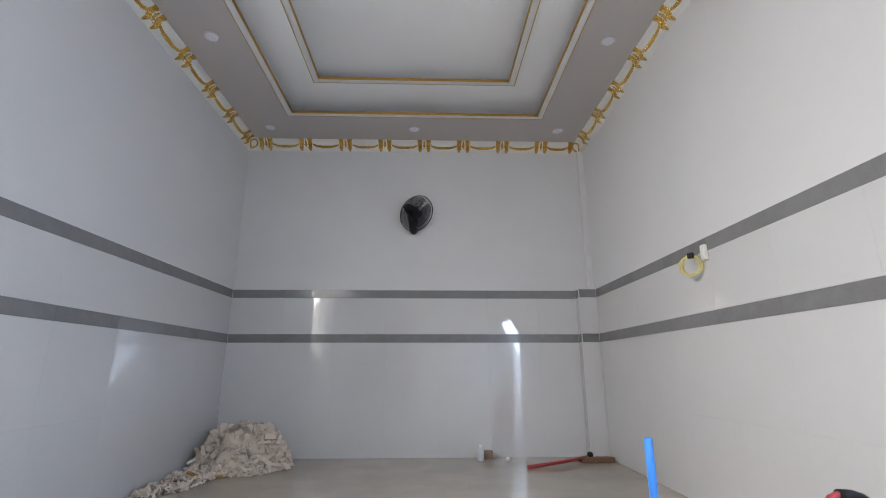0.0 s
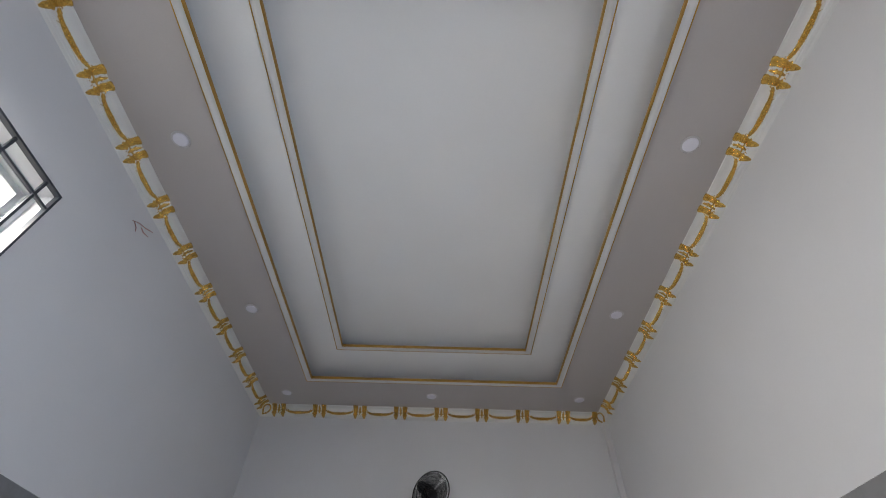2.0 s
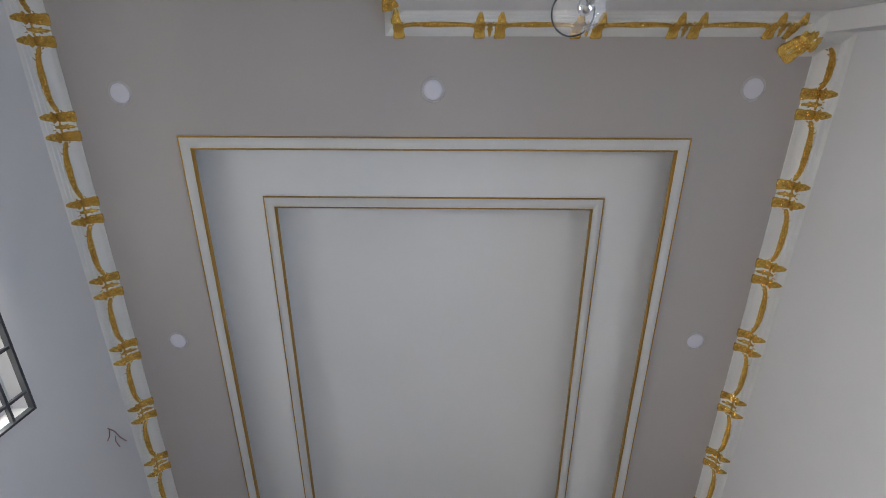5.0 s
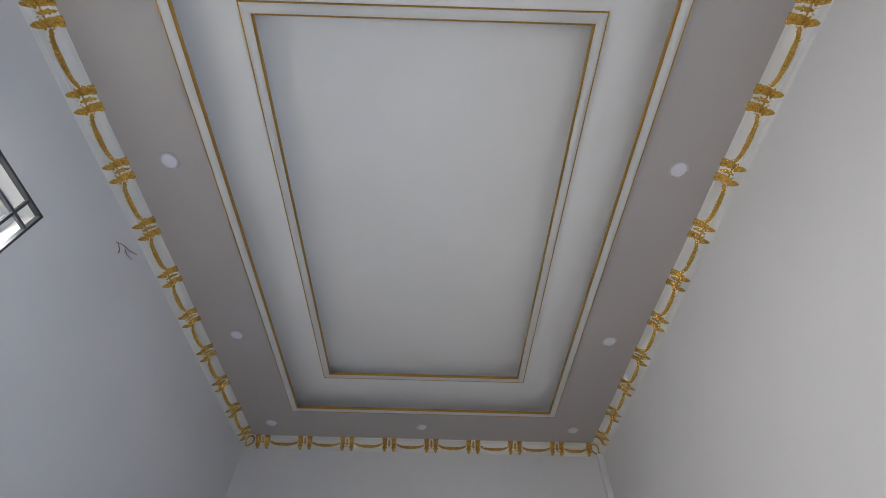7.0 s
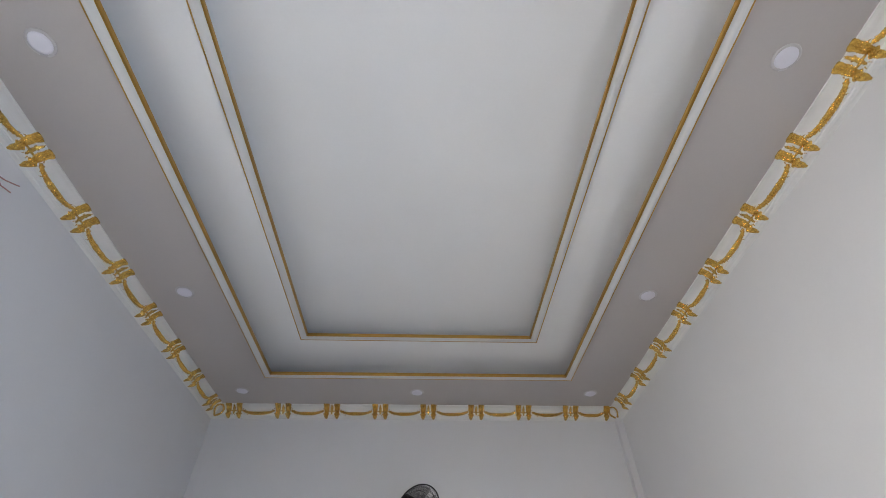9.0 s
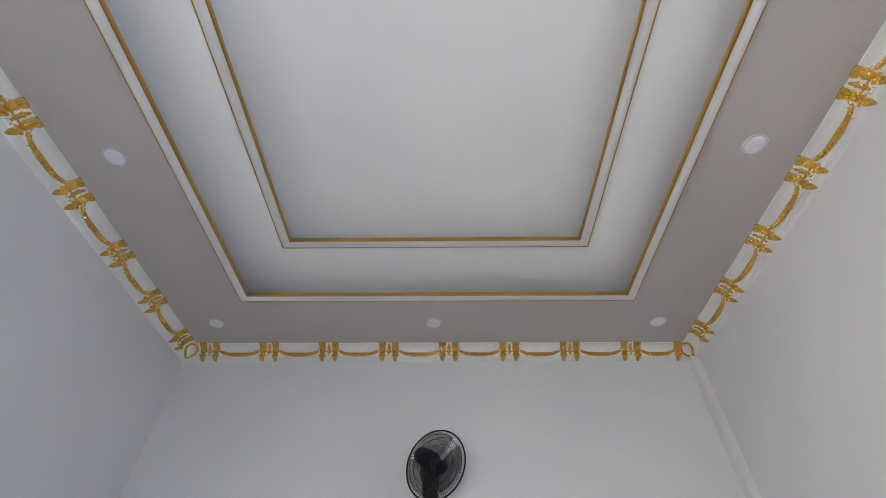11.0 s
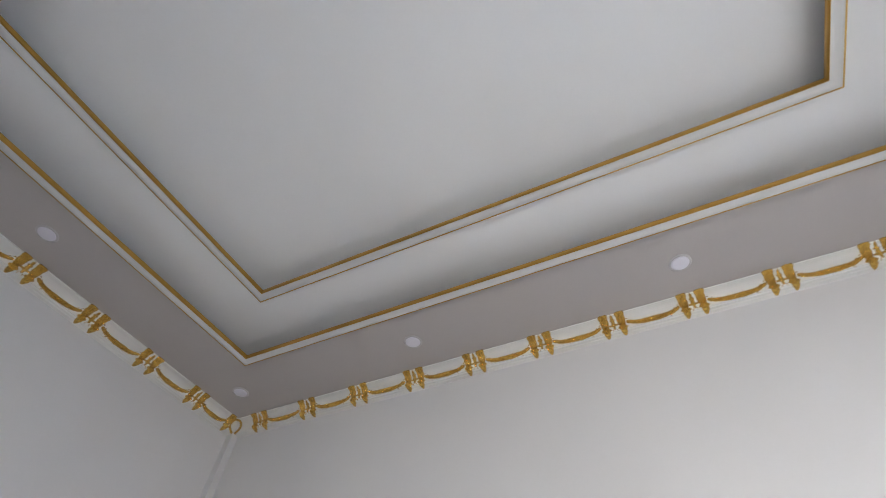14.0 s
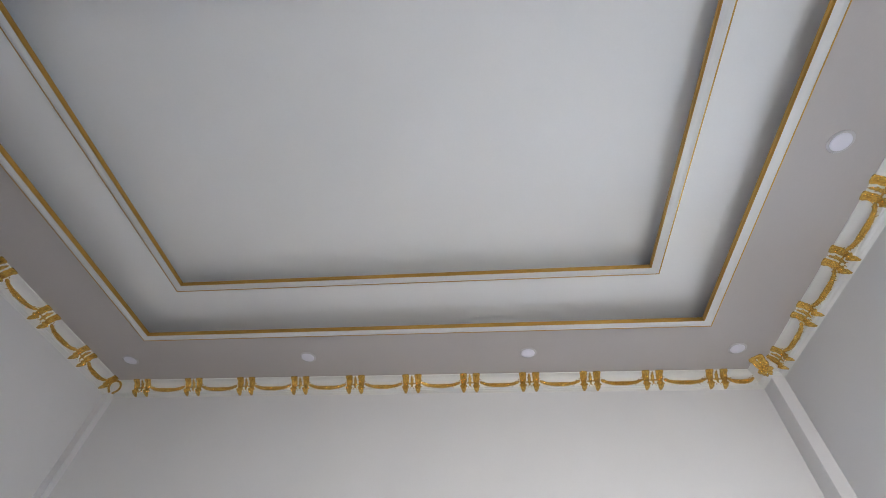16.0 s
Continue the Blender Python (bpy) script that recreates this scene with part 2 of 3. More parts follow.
def ring_slab(outer, inner, z0, z1):
    """A flat slab with a rectangular opening."""
    bm = bmesh.new()
    for z in (z0, z1):
        o, i = ([bm.verts.new((r[a], r[b], z)) for a, b in ((0, 2), (1, 2), (1, 3), (0, 3))] for r in (outer, inner))
        for k in range(4):
            bm.faces.new((o[k], o[(k + 1) % 4], i[(k + 1) % 4], i[k]))
        if z == z0:
            lo = (o, i)
        else:
            for a, b in ((lo[0], o), (lo[1], i)):
                for k in range(4):
                    bm.faces.new((a[k], a[(k + 1) % 4], b[(k + 1) % 4], b[k]))
    return bm


LIP = 0.074
ROOM = (-XW, XW, YF, YB)
bm = ring_slab(ROOM, inset(OUTER, LIP), H, H + 0.013)
box(-XW, XC, YP, YF, H, H + 0.013, bm)
tagged(part("ceiling", bm, TAUPE), "taupe painted lowered ceiling border", "ceiling", kind="structure")
bm = ring_slab(ROOM, inset(INNER, LIP), Z1, Z1 + 0.013)
tagged(part("ceiling_middle", bm, WHITE), "white middle step of the tray ceiling", "ceiling", kind="structure")
tagged(part("ceiling_top", box(-XW, XW, YF, YB, Z2, Z2 + 0.05), WHITE), "white upper field of the tray ceiling", "ceiling", kind="structure")

# upstands set back out of sight, added to lighten the cavities by bounce
CAV = 0.226
for nm, r, z0, z1 in (("ceiling_cavity_lower", OUTER, H + 0.013, Z1), ("ceiling_cavity_upper", INNER, Z1 + 0.013, Z2)):
    tagged(part(nm, ring_slab(inset(r, -CAV - 0.02), inset(r, -CAV), z0, z1), WHITE), "unseen white upstand added behind the ceiling lip for bounce light", "ceiling", kind="structure")


def tray_moulding(name, r, z):
    """White moulding with a thin gold line outside and a gold bead along the lip."""
    w = LIP + 0.004
    base = tagged(part(name, frame_sweep(*r, [(0.009, z - 0.001), (0.009, z - 0.011), (0.020, z - 0.0145), (0.034, z - 0.016), (0.050, z - 0.0145), (w - 0.011, z - 0.0105), (w - 0.011, z - 0.001)]), PLASTER), "white plaster moulding edged with gold lines", "moulding", kind="structure")
    part("gold_line", frame_sweep(*r, [(0, z - 0.001), (0.0, z - 0.010), (0.003, z - 0.013), (0.009, z - 0.012), (0.009, z - 0.001)]), GOLD_LINE, base, "thin gold painted line")
    part("gold_bead", frame_sweep(*r, [(w - 0.011, z - 0.001), (w - 0.011, z - 0.012), (w - 0.0095, z - 0.0145), (w - 0.007, z - 0.014), (w - 0.0055, z - 0.006), (w - 0.0035, z - 0.006), (w - 0.0025, z - 0.010), (w - 0.001, z - 0.009), (w, z - 0.003), (w, z + 0.0135), (w - 0.0035, z + 0.0135), (w - 0.0035, z - 0.001)]), GOLD_LINE, base, "gold painted bead along the lip")
    return base


tray_moulding("moulding_lower", OUTER, H)
tray_moulding("moulding_upper", INNER, Z1)

# ---- cornice ----
# profile: distance from the wall, drop below the ceiling
PROFILE = [(0.0, 0.0), (0.108, 0.0), (0.108, 0.010), (0.100, 0.014)]
for k in range(9):
    q = k / 8 * math.pi / 2
    PROFILE.append((0.098 - 0.048 * math.sin(q) ** 1.15, 0.016 + 0.080 * (1 - math.cos(q) ** 1.05) + 0.010 * k / 8))
PROFILE += [(0.049, 0.116), (0.041, 0.118), (0.038, 0.125), (0.024, 0.130), (0.020, 0.136), (0.008, 0.140), (0.0, 0.146)]
PROFILE = [(u, 0.82 * w) for u, w in PROFILE]
SURF = sorted((w, u) for u, w in PROFILE[2:])


def face_u(w):
    """How far the cornice face stands out at a drop w."""
    return float(np.interp(w, [s[0] for s in SURF], [s[1] for s in SURF]))


def cornice_run(name, p0, p1, inward, m0, m1):
    """White cornice from p0 to p1; m0, m1: how much each end is cut per metre of projection (mitres)."""
    p0, p1, inward = Vector((*p0, H)), Vector((*p1, H)), Vector((*inward, 0))
    d = (p1 - p0).normalized()
    rings = [[p0 + inward * u + d * (m0 * u) - Vector((0, 0, w)) for u, w in PROFILE],
             [p1 + inward * u - d * (m1 * u) - Vector((0, 0, w)) for u, w in PROFILE]]
    return tagged(part(name, sweep(None, rings), PLASTER), "white coved cornice with gilded bows and swags", "cornice", kind="structure")


def roughened(bm, amount, seed):
    rng = random.Random(seed)
    for v in bm.verts:
        v.co += Vector((rng.uniform(-1, 1), rng.uniform(-1, 1), rng.uniform(-1, 1))) * amount
    return bm


STRAP_HALF = [(0.0, 0.031), (0.09, 0.032), (0.12, 0.025), (0.30, 0.027), (0.48, 0.021), (0.58, 0.018), (0.66, 0.030), (0.74, 0.031),
              (0.80, 0.019), (0.87, 0.020), (0.94, 0.014), (1.0, 0.003)]
STRAP_RISE = [(0.0, 0.012), (0.09, 0.013), (0.12, 0.006), (0.32, 0.010), (0.56, 0.007), (0.68, 0.014), (0.78, 0.010), (0.85, 0.020), (0.93, 0.017), (1.0, 0.004)]


def tab_mesh():
    """A gilded leafy strap: banded head, fluted waist, two side lobes and a drooping bud. x along the wall, y out, z down from the ceiling."""
    bm = bmesh.new()
    rng = random.Random(5)
    n, cols = 25, (-1, -0.86, -0.6, -0.34, -0.12, 0.12, 0.34, 0.6, 0.86, 1)
    rows = []
    for k in range(n):
        f = k / (n - 1)
        w = 0.001 + 0.116 * f
        half = float(np.interp(f, *zip(*STRAP_HALF))) + (0.0022 if k % 2 and f > 0.12 else 0.0)
        rise = float(np.interp(f, *zip(*STRAP_RISE)))
        u = face_u(min(w, 0.117))
        row = []
        for j, c in enumerate(cols):
            edge = abs(c) > 0.95
            groove = 0.0045 * (j % 2) if 0.12 < f < 0.97 else 0.0
            row.append(Vector((c * half, u + (0.001 if edge else rise * (1 - 0.25 * c * c) - groove + rng.uniform(-0.0012, 0.0012)), -w)))
        rows.append(row)
    m = len(cols) - 1
    vs = [[bm.verts.new(p) for p in r] for r in rows]
    bk = [[bm.verts.new((p.x, p.y - 0.02, p.z)) for p in (r[0], r[-1])] for r in rows]
    for i in range(n - 1):
        for j in range(m):
            bm.faces.new((vs[i][j], vs[i][j + 1], vs[i + 1][j + 1], vs[i + 1][j]))
        bm.faces.new((vs[i][0], vs[i + 1][0], bk[i + 1][0], bk[i][0]))
        bm.faces.new((vs[i][m], bk[i][1], bk[i + 1][1], vs[i + 1][m]))
    bm.faces.new((*vs[0], bk[0][1], bk[0][0]))
    return mesh_of("strap", roughened(bm, 0.0010, 5), GOLD)


def leaf(bm, x, w, dx, dw, size):
    """A small pointed leaf lying on the cornice face."""
    d = Vector((dx, 0, -dw)).normalized()
    s = Vector((d.z, 0, -d.x))
    c = Vector((x, face_u(min(0.115, max(0.004, w))), -w))
    out = Vector((0, 1, 0))
    ring = [c - d * size, c + s * size * 0.38, c + d * size, c - s * size * 0.38]
    top = bm.verts.new(c + out * size * 0.55 + d * size * 0.15)
    vs = [bm.verts.new(p - out * 0.004) for p in ring]
    for k in range(4):
        bm.faces.new((vs[k], vs[(k + 1) % 4], top))


def knot_mesh():
    """The slim leafy stem that ties two straps together."""
    bm = bmesh.new()
    n = 11
    rings = []
    for k in range(n):
        f = k / (n - 1)
        w = 0.006 + 0.080 * f
        r = 0.003 + 0.0085 * math.sin(math.pi * min(1, f * 1.05)) ** 0.7 + (0.0022 if k % 2 else 0)
        c = Vector((0, face_u(w) + 0.002, -w))
        rings.append([c + Vector((r * math.cos(q), 0.8 * r * math.sin(q), 0.3 * r * math.sin(q))) for q in (2 * math.pi * j / 7 for j in range(7))])
    sweep(None, rings, bm=bm)
    w = 0.062
    tube([(x, face_u(w) + 0.005, -w + 0.006 * (abs(x) > 0.012)) for x in (-0.030, -0.014, 0, 0.014, 0.030)], 0.0055, 6, bm=bm)
    for s in (-1, 1):
        leaf(bm, 0.013 * s, 0.026, 0.6 * s, -1, 0.014)
        leaf(bm, 0.013 * s, 0.088, 0.5 * s, 1, 0.013)
    return mesh_of("knot", roughened(bm, 0.0012, 6), GOLD)


def swag_mesh(length):
    """A gilded garland of overlapping leaves, full in the middle and thin at the ends, that sags over a run of that length."""
    n = 44
    rng = random.Random(7)
    pts, radii = [], []
    for k in range(n + 1):
        f = 2 * k / n - 1
        w = 0.080 - 0.024 * abs(f) ** 3.2 - 0.006 * f * f
        pts.append((f * length / 2, face_u(w) + 0.004, -w))
        radii.append(0.0075 + 0.0030 * (k % 2) + rng.uniform(-0.001, 0.002) + 0.0085 * (1 - f * f))
    bm = tube(pts, 0.01, sides=7, radii=radii, twist=0.45)
    for s in (-1, 1):
        for k in range(6):
            x, w = s * (length / 2 - 0.004 - 0.012 * k), 0.046 + 0.006 * k
            side = 1 if k % 2 else -1
            leaf(bm, x, w + side * 0.012, s, 0.7 * side, rng.uniform(0.010, 0.015))
    return mesh_of("swag", roughened(bm, 0.0014, 8), GOLD)


STRAP, KNOT, SWAG = tab_mesh(), knot_mesh(), swag_mesh(0.33)
SWAGS = {}


def ornaments(base, origin, along, inward, pairs, singles=(), ends=()):
    """Pairs of straps with swags between. Positions are metres along the run from origin."""
    o, a, i = Vector((*origin, H)), Vector((*along, 0)), Vector((*inward, 0))
    m = Matrix((( a.x, i.x, 0, o.x), (a.y, i.y, 0, o.y), (0, 0, 1, H), (0, 0, 0, 1)))
    for s in pairs:
        for d in (-0.054, 0.054):
            piece("strap", STRAP, base, m @ pose(s + d, 0, 0))
        piece("knot", KNOT, base, m @ pose(s, 0, 0))
    for s in singles:
        piece("strap", STRAP, base, m @ pose(s, 0, 0))
    stops = sorted([(s - 0.084, s + 0.084) for s in pairs] + [(s - 0.033, s + 0.033) for s in singles] + [(e, e) for e in ends])
    for (a0, a1), (b0, b1) in zip(stops, stops[1:]):
        if b0 - a1 > 0.12:
            key = round(b0 - a1, 2)
            me = SWAGS.setdefault(key, SWAG if abs(key - 0.33) < 0.006 else swag_mesh(b0 - a1 + 0.01))
            piece("swag", me, base, m @ pose((a1 + b0) / 2, 0, 0))
    return m


def corner_strap(base, x, y, dx, dy):
    """A larger gilded leaf across an inner corner."""
    a = math.degrees(math.atan2(dy, dx)) - 90
    piece("strap", STRAP, base, pose(x, y, H, 0, 0, a) @ Matrix.Diagonal((1.7, 1.35, 0.95, 1)))


def corner_ring(base, x, y, dx, dy):
    """A gilded oval loop folded round the mitre of an inner corner."""
    pts = []
    for k in range(28):
        q = 2 * math.pi * k / 28
        run, w = 0.062 * math.cos(q), 0.056 + 0.044 * math.sin(q)
        u = face_u(w) + 0.004
        pts.append((x + dx * (u + max(0.0, run)), y + dy * (u + max(0.0, -run)), H - w))
    part("ring", roughened(tube(pts, 0.01, sides=7, closed=True, radii=[0.0085 + 0.003 * (k % 2) for k in range(28)]), 0.001, 9), GOLD, base)


cb = cornice_run("cornice_back", (-XW, YB), (XW, YB), (0, -1), 1, 1)
ornaments(cb, (-XW, YB), (1, 0), (0, -1), [0.233 + 0.5014 * k for k in range(8)], singles=[4.125])
corner_ring(cb, XW, YB, -1, -1)
corner_ring(cb, -XW, YB, 1, -1)
cr = cornice_run("cornice_right", (XW, YF), (XW, YB), (-1, 0), 1, 1)
ornaments(cr, (XW, YF), (0, 1), (-1, 0), [0.445 + 0.4985 * k for k in range(11)])
cornice_run("cornice_column", (CF[0], YF), (CF[0], CF[3]), (-1, 0), 1, -1)
cc = cornice_run("cornice_column_return", (CF[0], CF[3]), (XW, CF[3]), (0, 1), -1, 1)
corner_strap(cc, CF[0], CF[3], -1, 1)
piece("swag", SWAGS.setdefault(0.20, swag_mesh(0.20)), cr, pose(XW, CF[3] + 0.172, H, 0, 0, 90))
cl = cornice_run("cornice_left", (-XW, YP), (-XW, YB), (1, 0), 0, 1)
ornaments(cl, (-XW, YP), (0, 1), (1, 0), [3.89 + 0.495 * k for k in range(-6, 11)])
cf = cornice_run("cornice_front", (XC, YF), (XW, YF), (0, 1), -1, 1)
ornaments(cf, (XC, YF), (1, 0), (0, 1), [0.442, 0.948, 1.452, 1.95], singles=[-0.035])
cp = cornice_run("cornice_passage", (XC, YP), (XC, YF), (-1, 0), 0, -1)
ornaments(cp, (XC, YF), (0, -1), (-1, 0), [0.49 + 0.495 * k for k in range(6)], singles=[0.035])

# ---- window ----


def rect_bars(x0, x1, y0, y1, z0, z1, t):
    bm = box(x0, x1, y0, y0 + t, z0, z1)
    box(x0, x1, y1 - t, y1, z0, z1, bm)
    box(x0, x1, y0 + t, y1 - t, z0, z0 + t, bm)
    box(x0, x1, y0 + t, y1 - t, z1 - t, z1, bm)
    return bm


def barred_window(name, y0, y1):
    """Sliding sashes at the outer face of the wall and an iron grille at the inner face."""
    win = tagged(new(name), "barred window with grey sliding sashes and dark iron grille", "window", kind="structure")
    win.matrix_world = pose(-XW, (y0 + y1) / 2, WZ0)
    lw, lh = y1 - y0, WZ1 - WZ0
    part("window_frame", rect_bars(-0.19, -0.13, -lw / 2, lw / 2, 0, lh, 0.045), ALU, win, "grey aluminium outer frame")
    for k in range(4):
        a = -lw / 2 + 0.045 + k * (lw - 0.09) / 4
        b = a + (lw - 0.09) / 4
        off = 0.022 if k in (1, 2) else 0.0
        sash = part("sash", rect_bars(-0.185 + off, -0.163 + off, a, b, 0.045, lh - 0.045, 0.036), ALU, win)
        pn = part("pane", box(-0.177 + off, -0.172 + off, a + 0.036, b - 0.036, 0.081, lh - 0.081), PANE, sash)
        pn.visible_shadow = False
    part("grille_frame", rect_bars(-0.030, 0.002, -lw / 2, lw / 2, 0, lh, 0.014), IRON, win, "dark iron grille border")
    n = max(3, round((lw - 0.236) / 0.28))
    for k in range(n + 1):
        y = -lw / 2 + 0.118 + k * (lw - 0.236) / n
        part("grille_bar", box(-0.022, -0.006, y - 0.008, y + 0.008, 0.013, lh - 0.013), IRON, win)
    for z in (0.125, lh / 2, lh - 0.125):
        part("grille_rail", box(-0.0245, -0.0035, -lw / 2 + 0.013, lw / 2 - 0.013, z - 0.007, z + 0.007), IRON, win)


barred_window("window_1", WY0, WY1)

# ---- downlights ----
dl = tagged(new("downlight"), "round white recessed downlight, switched off, in the ceiling border", "downlight", "ceiling downlights")
part("trim_ring", lathe([(0.0, 0.0), (0.066, 0.0), (0.067, -0.002), (0.064, -0.005), (0.056, -0.006), (0.052, -0.004), (0.0, -0.004)], 32), RING, dl, "thin grey-white rim", True)
part("diffuser", lathe([(0.0, -0.0045), (0.053, -0.0045), (0.052, -0.0070), (0.04, -0.0090), (0.0, -0.0100)], 32), LENS, dl, "opal white diffuser", True)
spots = [(-1.735, 0.21), (-1.735, 1.81), (-1.745, 3.635), (-1.75, 5.19), (1.758, 0.175), (1.758, 1.765), (1.75, 3.59), (1.738, 5.187), (-0.02, 5.197), (0.014, 0.187)]
dl.matrix_world = pose(*spots[0], H - 0.0005)
for s in spots[1:]:
    copy_thing(dl, pose(*s, H - 0.0005))

# ---- wall fan ----
fan = tagged(new("wall_fan"), "black wall-mounted fan with wire cage, tilted downward", "fan")
fan.matrix_world = pose(-0.02, YB, 2.55)
part("wall_plate", box(-0.038, 0.038, -0.03, 0, 0.0, 0.15, bevel=0.012), BLACK, fan)
part("bracket", tube([(0, -0.02, 0.03), (0, -0.09, 0.02), (-0.005, -0.13, 0.05), (-0.015, -0.13, 0.12), (-0.03, -0.115, 0.20)], 0.038, 12, radii=[0.048, 0.050, 0.050, 0.048, 0.046]), BLACK, fan, smooth=True)
AX = Vector((0.52, -0.66, -0.55)).normalized()
cen = Vector((0.045, -0.24, 0.175))
fm = Matrix.Translation(cen) @ AX.to_track_quat('Z', 'Y').to_matrix().to_4x4()
part("motor", lathe([(0.0, -0.262), (0.040, -0.258), (0.056, -0.235), (0.064, -0.14), (0.060, -0.055), (0.0, -0.05)], 20, m=fm), BLACK, fan, smooth=True)
part("hub", lathe([(0.0, -0.05), (0.035, -0.05), (0.036, -0.01), (0.03, 0.0), (0.0, 0.004)], 20, m=fm), BLACK, fan, smooth=True)
R = 0.22
for s in range(3):
    bm = bmesh.new()
    grid = []
    for i in range(7):
        r = 0.03 + (R - 0.045) * i / 6
        half = radians(60) * (0.86 + 0.14 * math.sin(math.pi * min(1, 0.25 + 0.7 * i / 6)))
        grid.append([bm.verts.new(fm @ Vector((r * math.cos(q), r * math.sin(q), -0.03 + 0.035 * (q - s * 2.094) / half * 0.6))) for q in (s * 2.094 + half * (2 * j / 6 - 1) for j in range(7))])
    for i in range(6):
        for j in range(6):
            bm.faces.new((grid[i][j], grid[i][j + 1], grid[i + 1][j + 1], grid[i + 1][j]))
    bmesh.ops.solidify(bm, geom=list(bm.faces), thickness=0.002)
    part("blade", bm, SMOKE, fan, "smoky translucent blade", True)


def cage(z_of, wires, sub):
    bm = bmesh.new()
    for k in range(wires):
        q = 2 * math.pi * k / wires
        tube([fm @ Vector((r * math.cos(q + tw), r * math.sin(q + tw), z_of(r))) for r, tw in ((0.045, 0.0), (0.10, 0.10), (0.16, 0.16), (R, 0.2))], 0.0011, 4, bm=bm)
    for r in sub:
        tube([fm @ Vector((r * math.cos(q), r * math.sin(q), z_of(r))) for q in (2 * math.pi * k / 40 for k in range(40))], 0.0018, 4, closed=True, bm=bm)
    return bm


part("front_guard", cage(lambda r: 0.045 * (1 - (r / R) ** 2.5) - 0.01, 72, (0.045, 0.10, 0.14, 0.18)), BLACK, fan, "black wire guard")
part("rear_guard", cage(lambda r: -0.075 * (1 - (r / R) ** 3) - 0.01, 60, (0.06, 0.11, 0.15, 0.19)), BLACK, fan, "black wire guard")
part("guard_rim", tube([fm @ Vector((R * math.cos(q), R * math.sin(q), -0.01)) for q in (2 * math.pi * k / 48 for k in range(48))], 0.006, 8, closed=True), BLACK, fan, smooth=True)
part("badge", lathe([(0.0, 0.036), (0.045, 0.034), (0.046, 0.040), (0.03, 0.044), (0.0, 0.044)], 20, m=fm), BLACK, fan, smooth=True)

# ---- wall lamp on the front wall ----
lamp = tagged(new("wall_lamp"), "chrome wall lamp with a clear glass cylinder shade", "lamp")
lamp.matrix_world = pose(0.50, YF, 2.55)
part("wall_plate", box(-0.03, 0.03, 0, 0.02, -0.08, 0.08, bevel=0.006), CHROME, lamp)
part("arm", tube([(0, 0.02, -0.04), (0, 0.07, -0.05), (0, 0.11, -0.02), (0, 0.115, 0.02)], 0.010, 10), CHROME, lamp, smooth=True)
part("socket", lathe([(0.0, 0.0), (0.022, 0.002), (0.024, 0.03), (0.018, 0.05), (0.0, 0.05)], 16, m=pose(0, 0.115, 0.01)), CHROME, lamp, smooth=True)
part("shade", lathe([(0.022, 0.0), (0.05, 0.004), (0.066, 0.03), (0.068, 0.16), (0.066, 0.162), (0.0645, 0.16), (0.063, 0.032), (0.048, 0.008), (0.022, 0.004)], 32, m=pose(0, 0.115, 0.02)), CLEAR, lamp, "clear glass shade", True)
part("shade_rim", tube([(0.068 * math.cos(q), 0.115 + 0.068 * math.sin(q), 0.18) for q in (2 * math.pi * k / 32 for k in range(32))], 0.003, 6, closed=True), IRON, lamp, smooth=True)

# ---- switch and cable coil on the right wall ----
sw = tagged(part("switch_box", box(XW - 0.035, XW - 0.004, 3.235, 3.282, 1.685, 1.795, bevel=0.006), SWITCH), "white plastic switch box on the tiled wall", "switch")
part("rocker", box(XW - 0.040, XW - 0.034, 3.243, 3.274, 1.71, 1.77, bevel=0.002), SWITCH, sw)
coil = tagged(new("cable_coil"), "coil of yellow cable taped in black, hung on the wall", "cable")
rng = random.Random(3)
coil.matrix_world = pose(XW - 0.070, 3.345, 1.665, 0, 0, 50)
bm = bmesh.new()
for k in range(5):
    ry, rz, dy, dz = 0.064 + rng.uniform(-0.012, 0.012), 0.074 + rng.uniform(-0.012, 0.012), rng.uniform(-0.012, 0.012), rng.uniform(-0.015, 0.008)
    ph = rng.uniform(0, 6)
    tube([(0.004 * math.sin(3 * q + ph) - 0.006 * (k - 2), dy + ry * math.cos(q), dz + rz * math.sin(q)) for q in (2 * math.pi * j / 36 for j in range(36))], 0.0045, 6, closed=True, bm=bm)
part("strands", bm, YELLOW, coil, "yellow cable", True)
part("tape", box(-0.022, 0.02, -0.025, 0.02, 0.050, 0.090, bevel=0.006), BLACK, coil, "black tape binding")
part("lead", tube([(0.005, -0.05, 0.07), (0.02, -0.08, 0.09), (0.05, -0.11, 0.085)], 0.0045, 6), YELLOW, coil, smooth=True)

# ---- wire ends on the left wall ----
stub = tagged(new("wire_ends"), "short reddish wire ends sticking out of the wall", "wire")
stub.matrix_world = pose(-XW, 2.30, 3.46)
for pts in (((0, 0, 0), (0.012, 0.05, 0.03), (0.02, 0.12, 0.05), (0.012, 0.20, 0.10)), ((0.0, 0.02, 0.012), (0.015, 0.05, -0.02), (0.02, 0.06, -0.05)), ((0, 0.10, 0.04), (0.01, 0.13, 0.02), (0.012, 0.19, 0.035))):
    part("wire", tube(pts, 0.0035, 6), RUST, stub, smooth=True)

# ---- things on the floor ----
rng = random.Random(11)


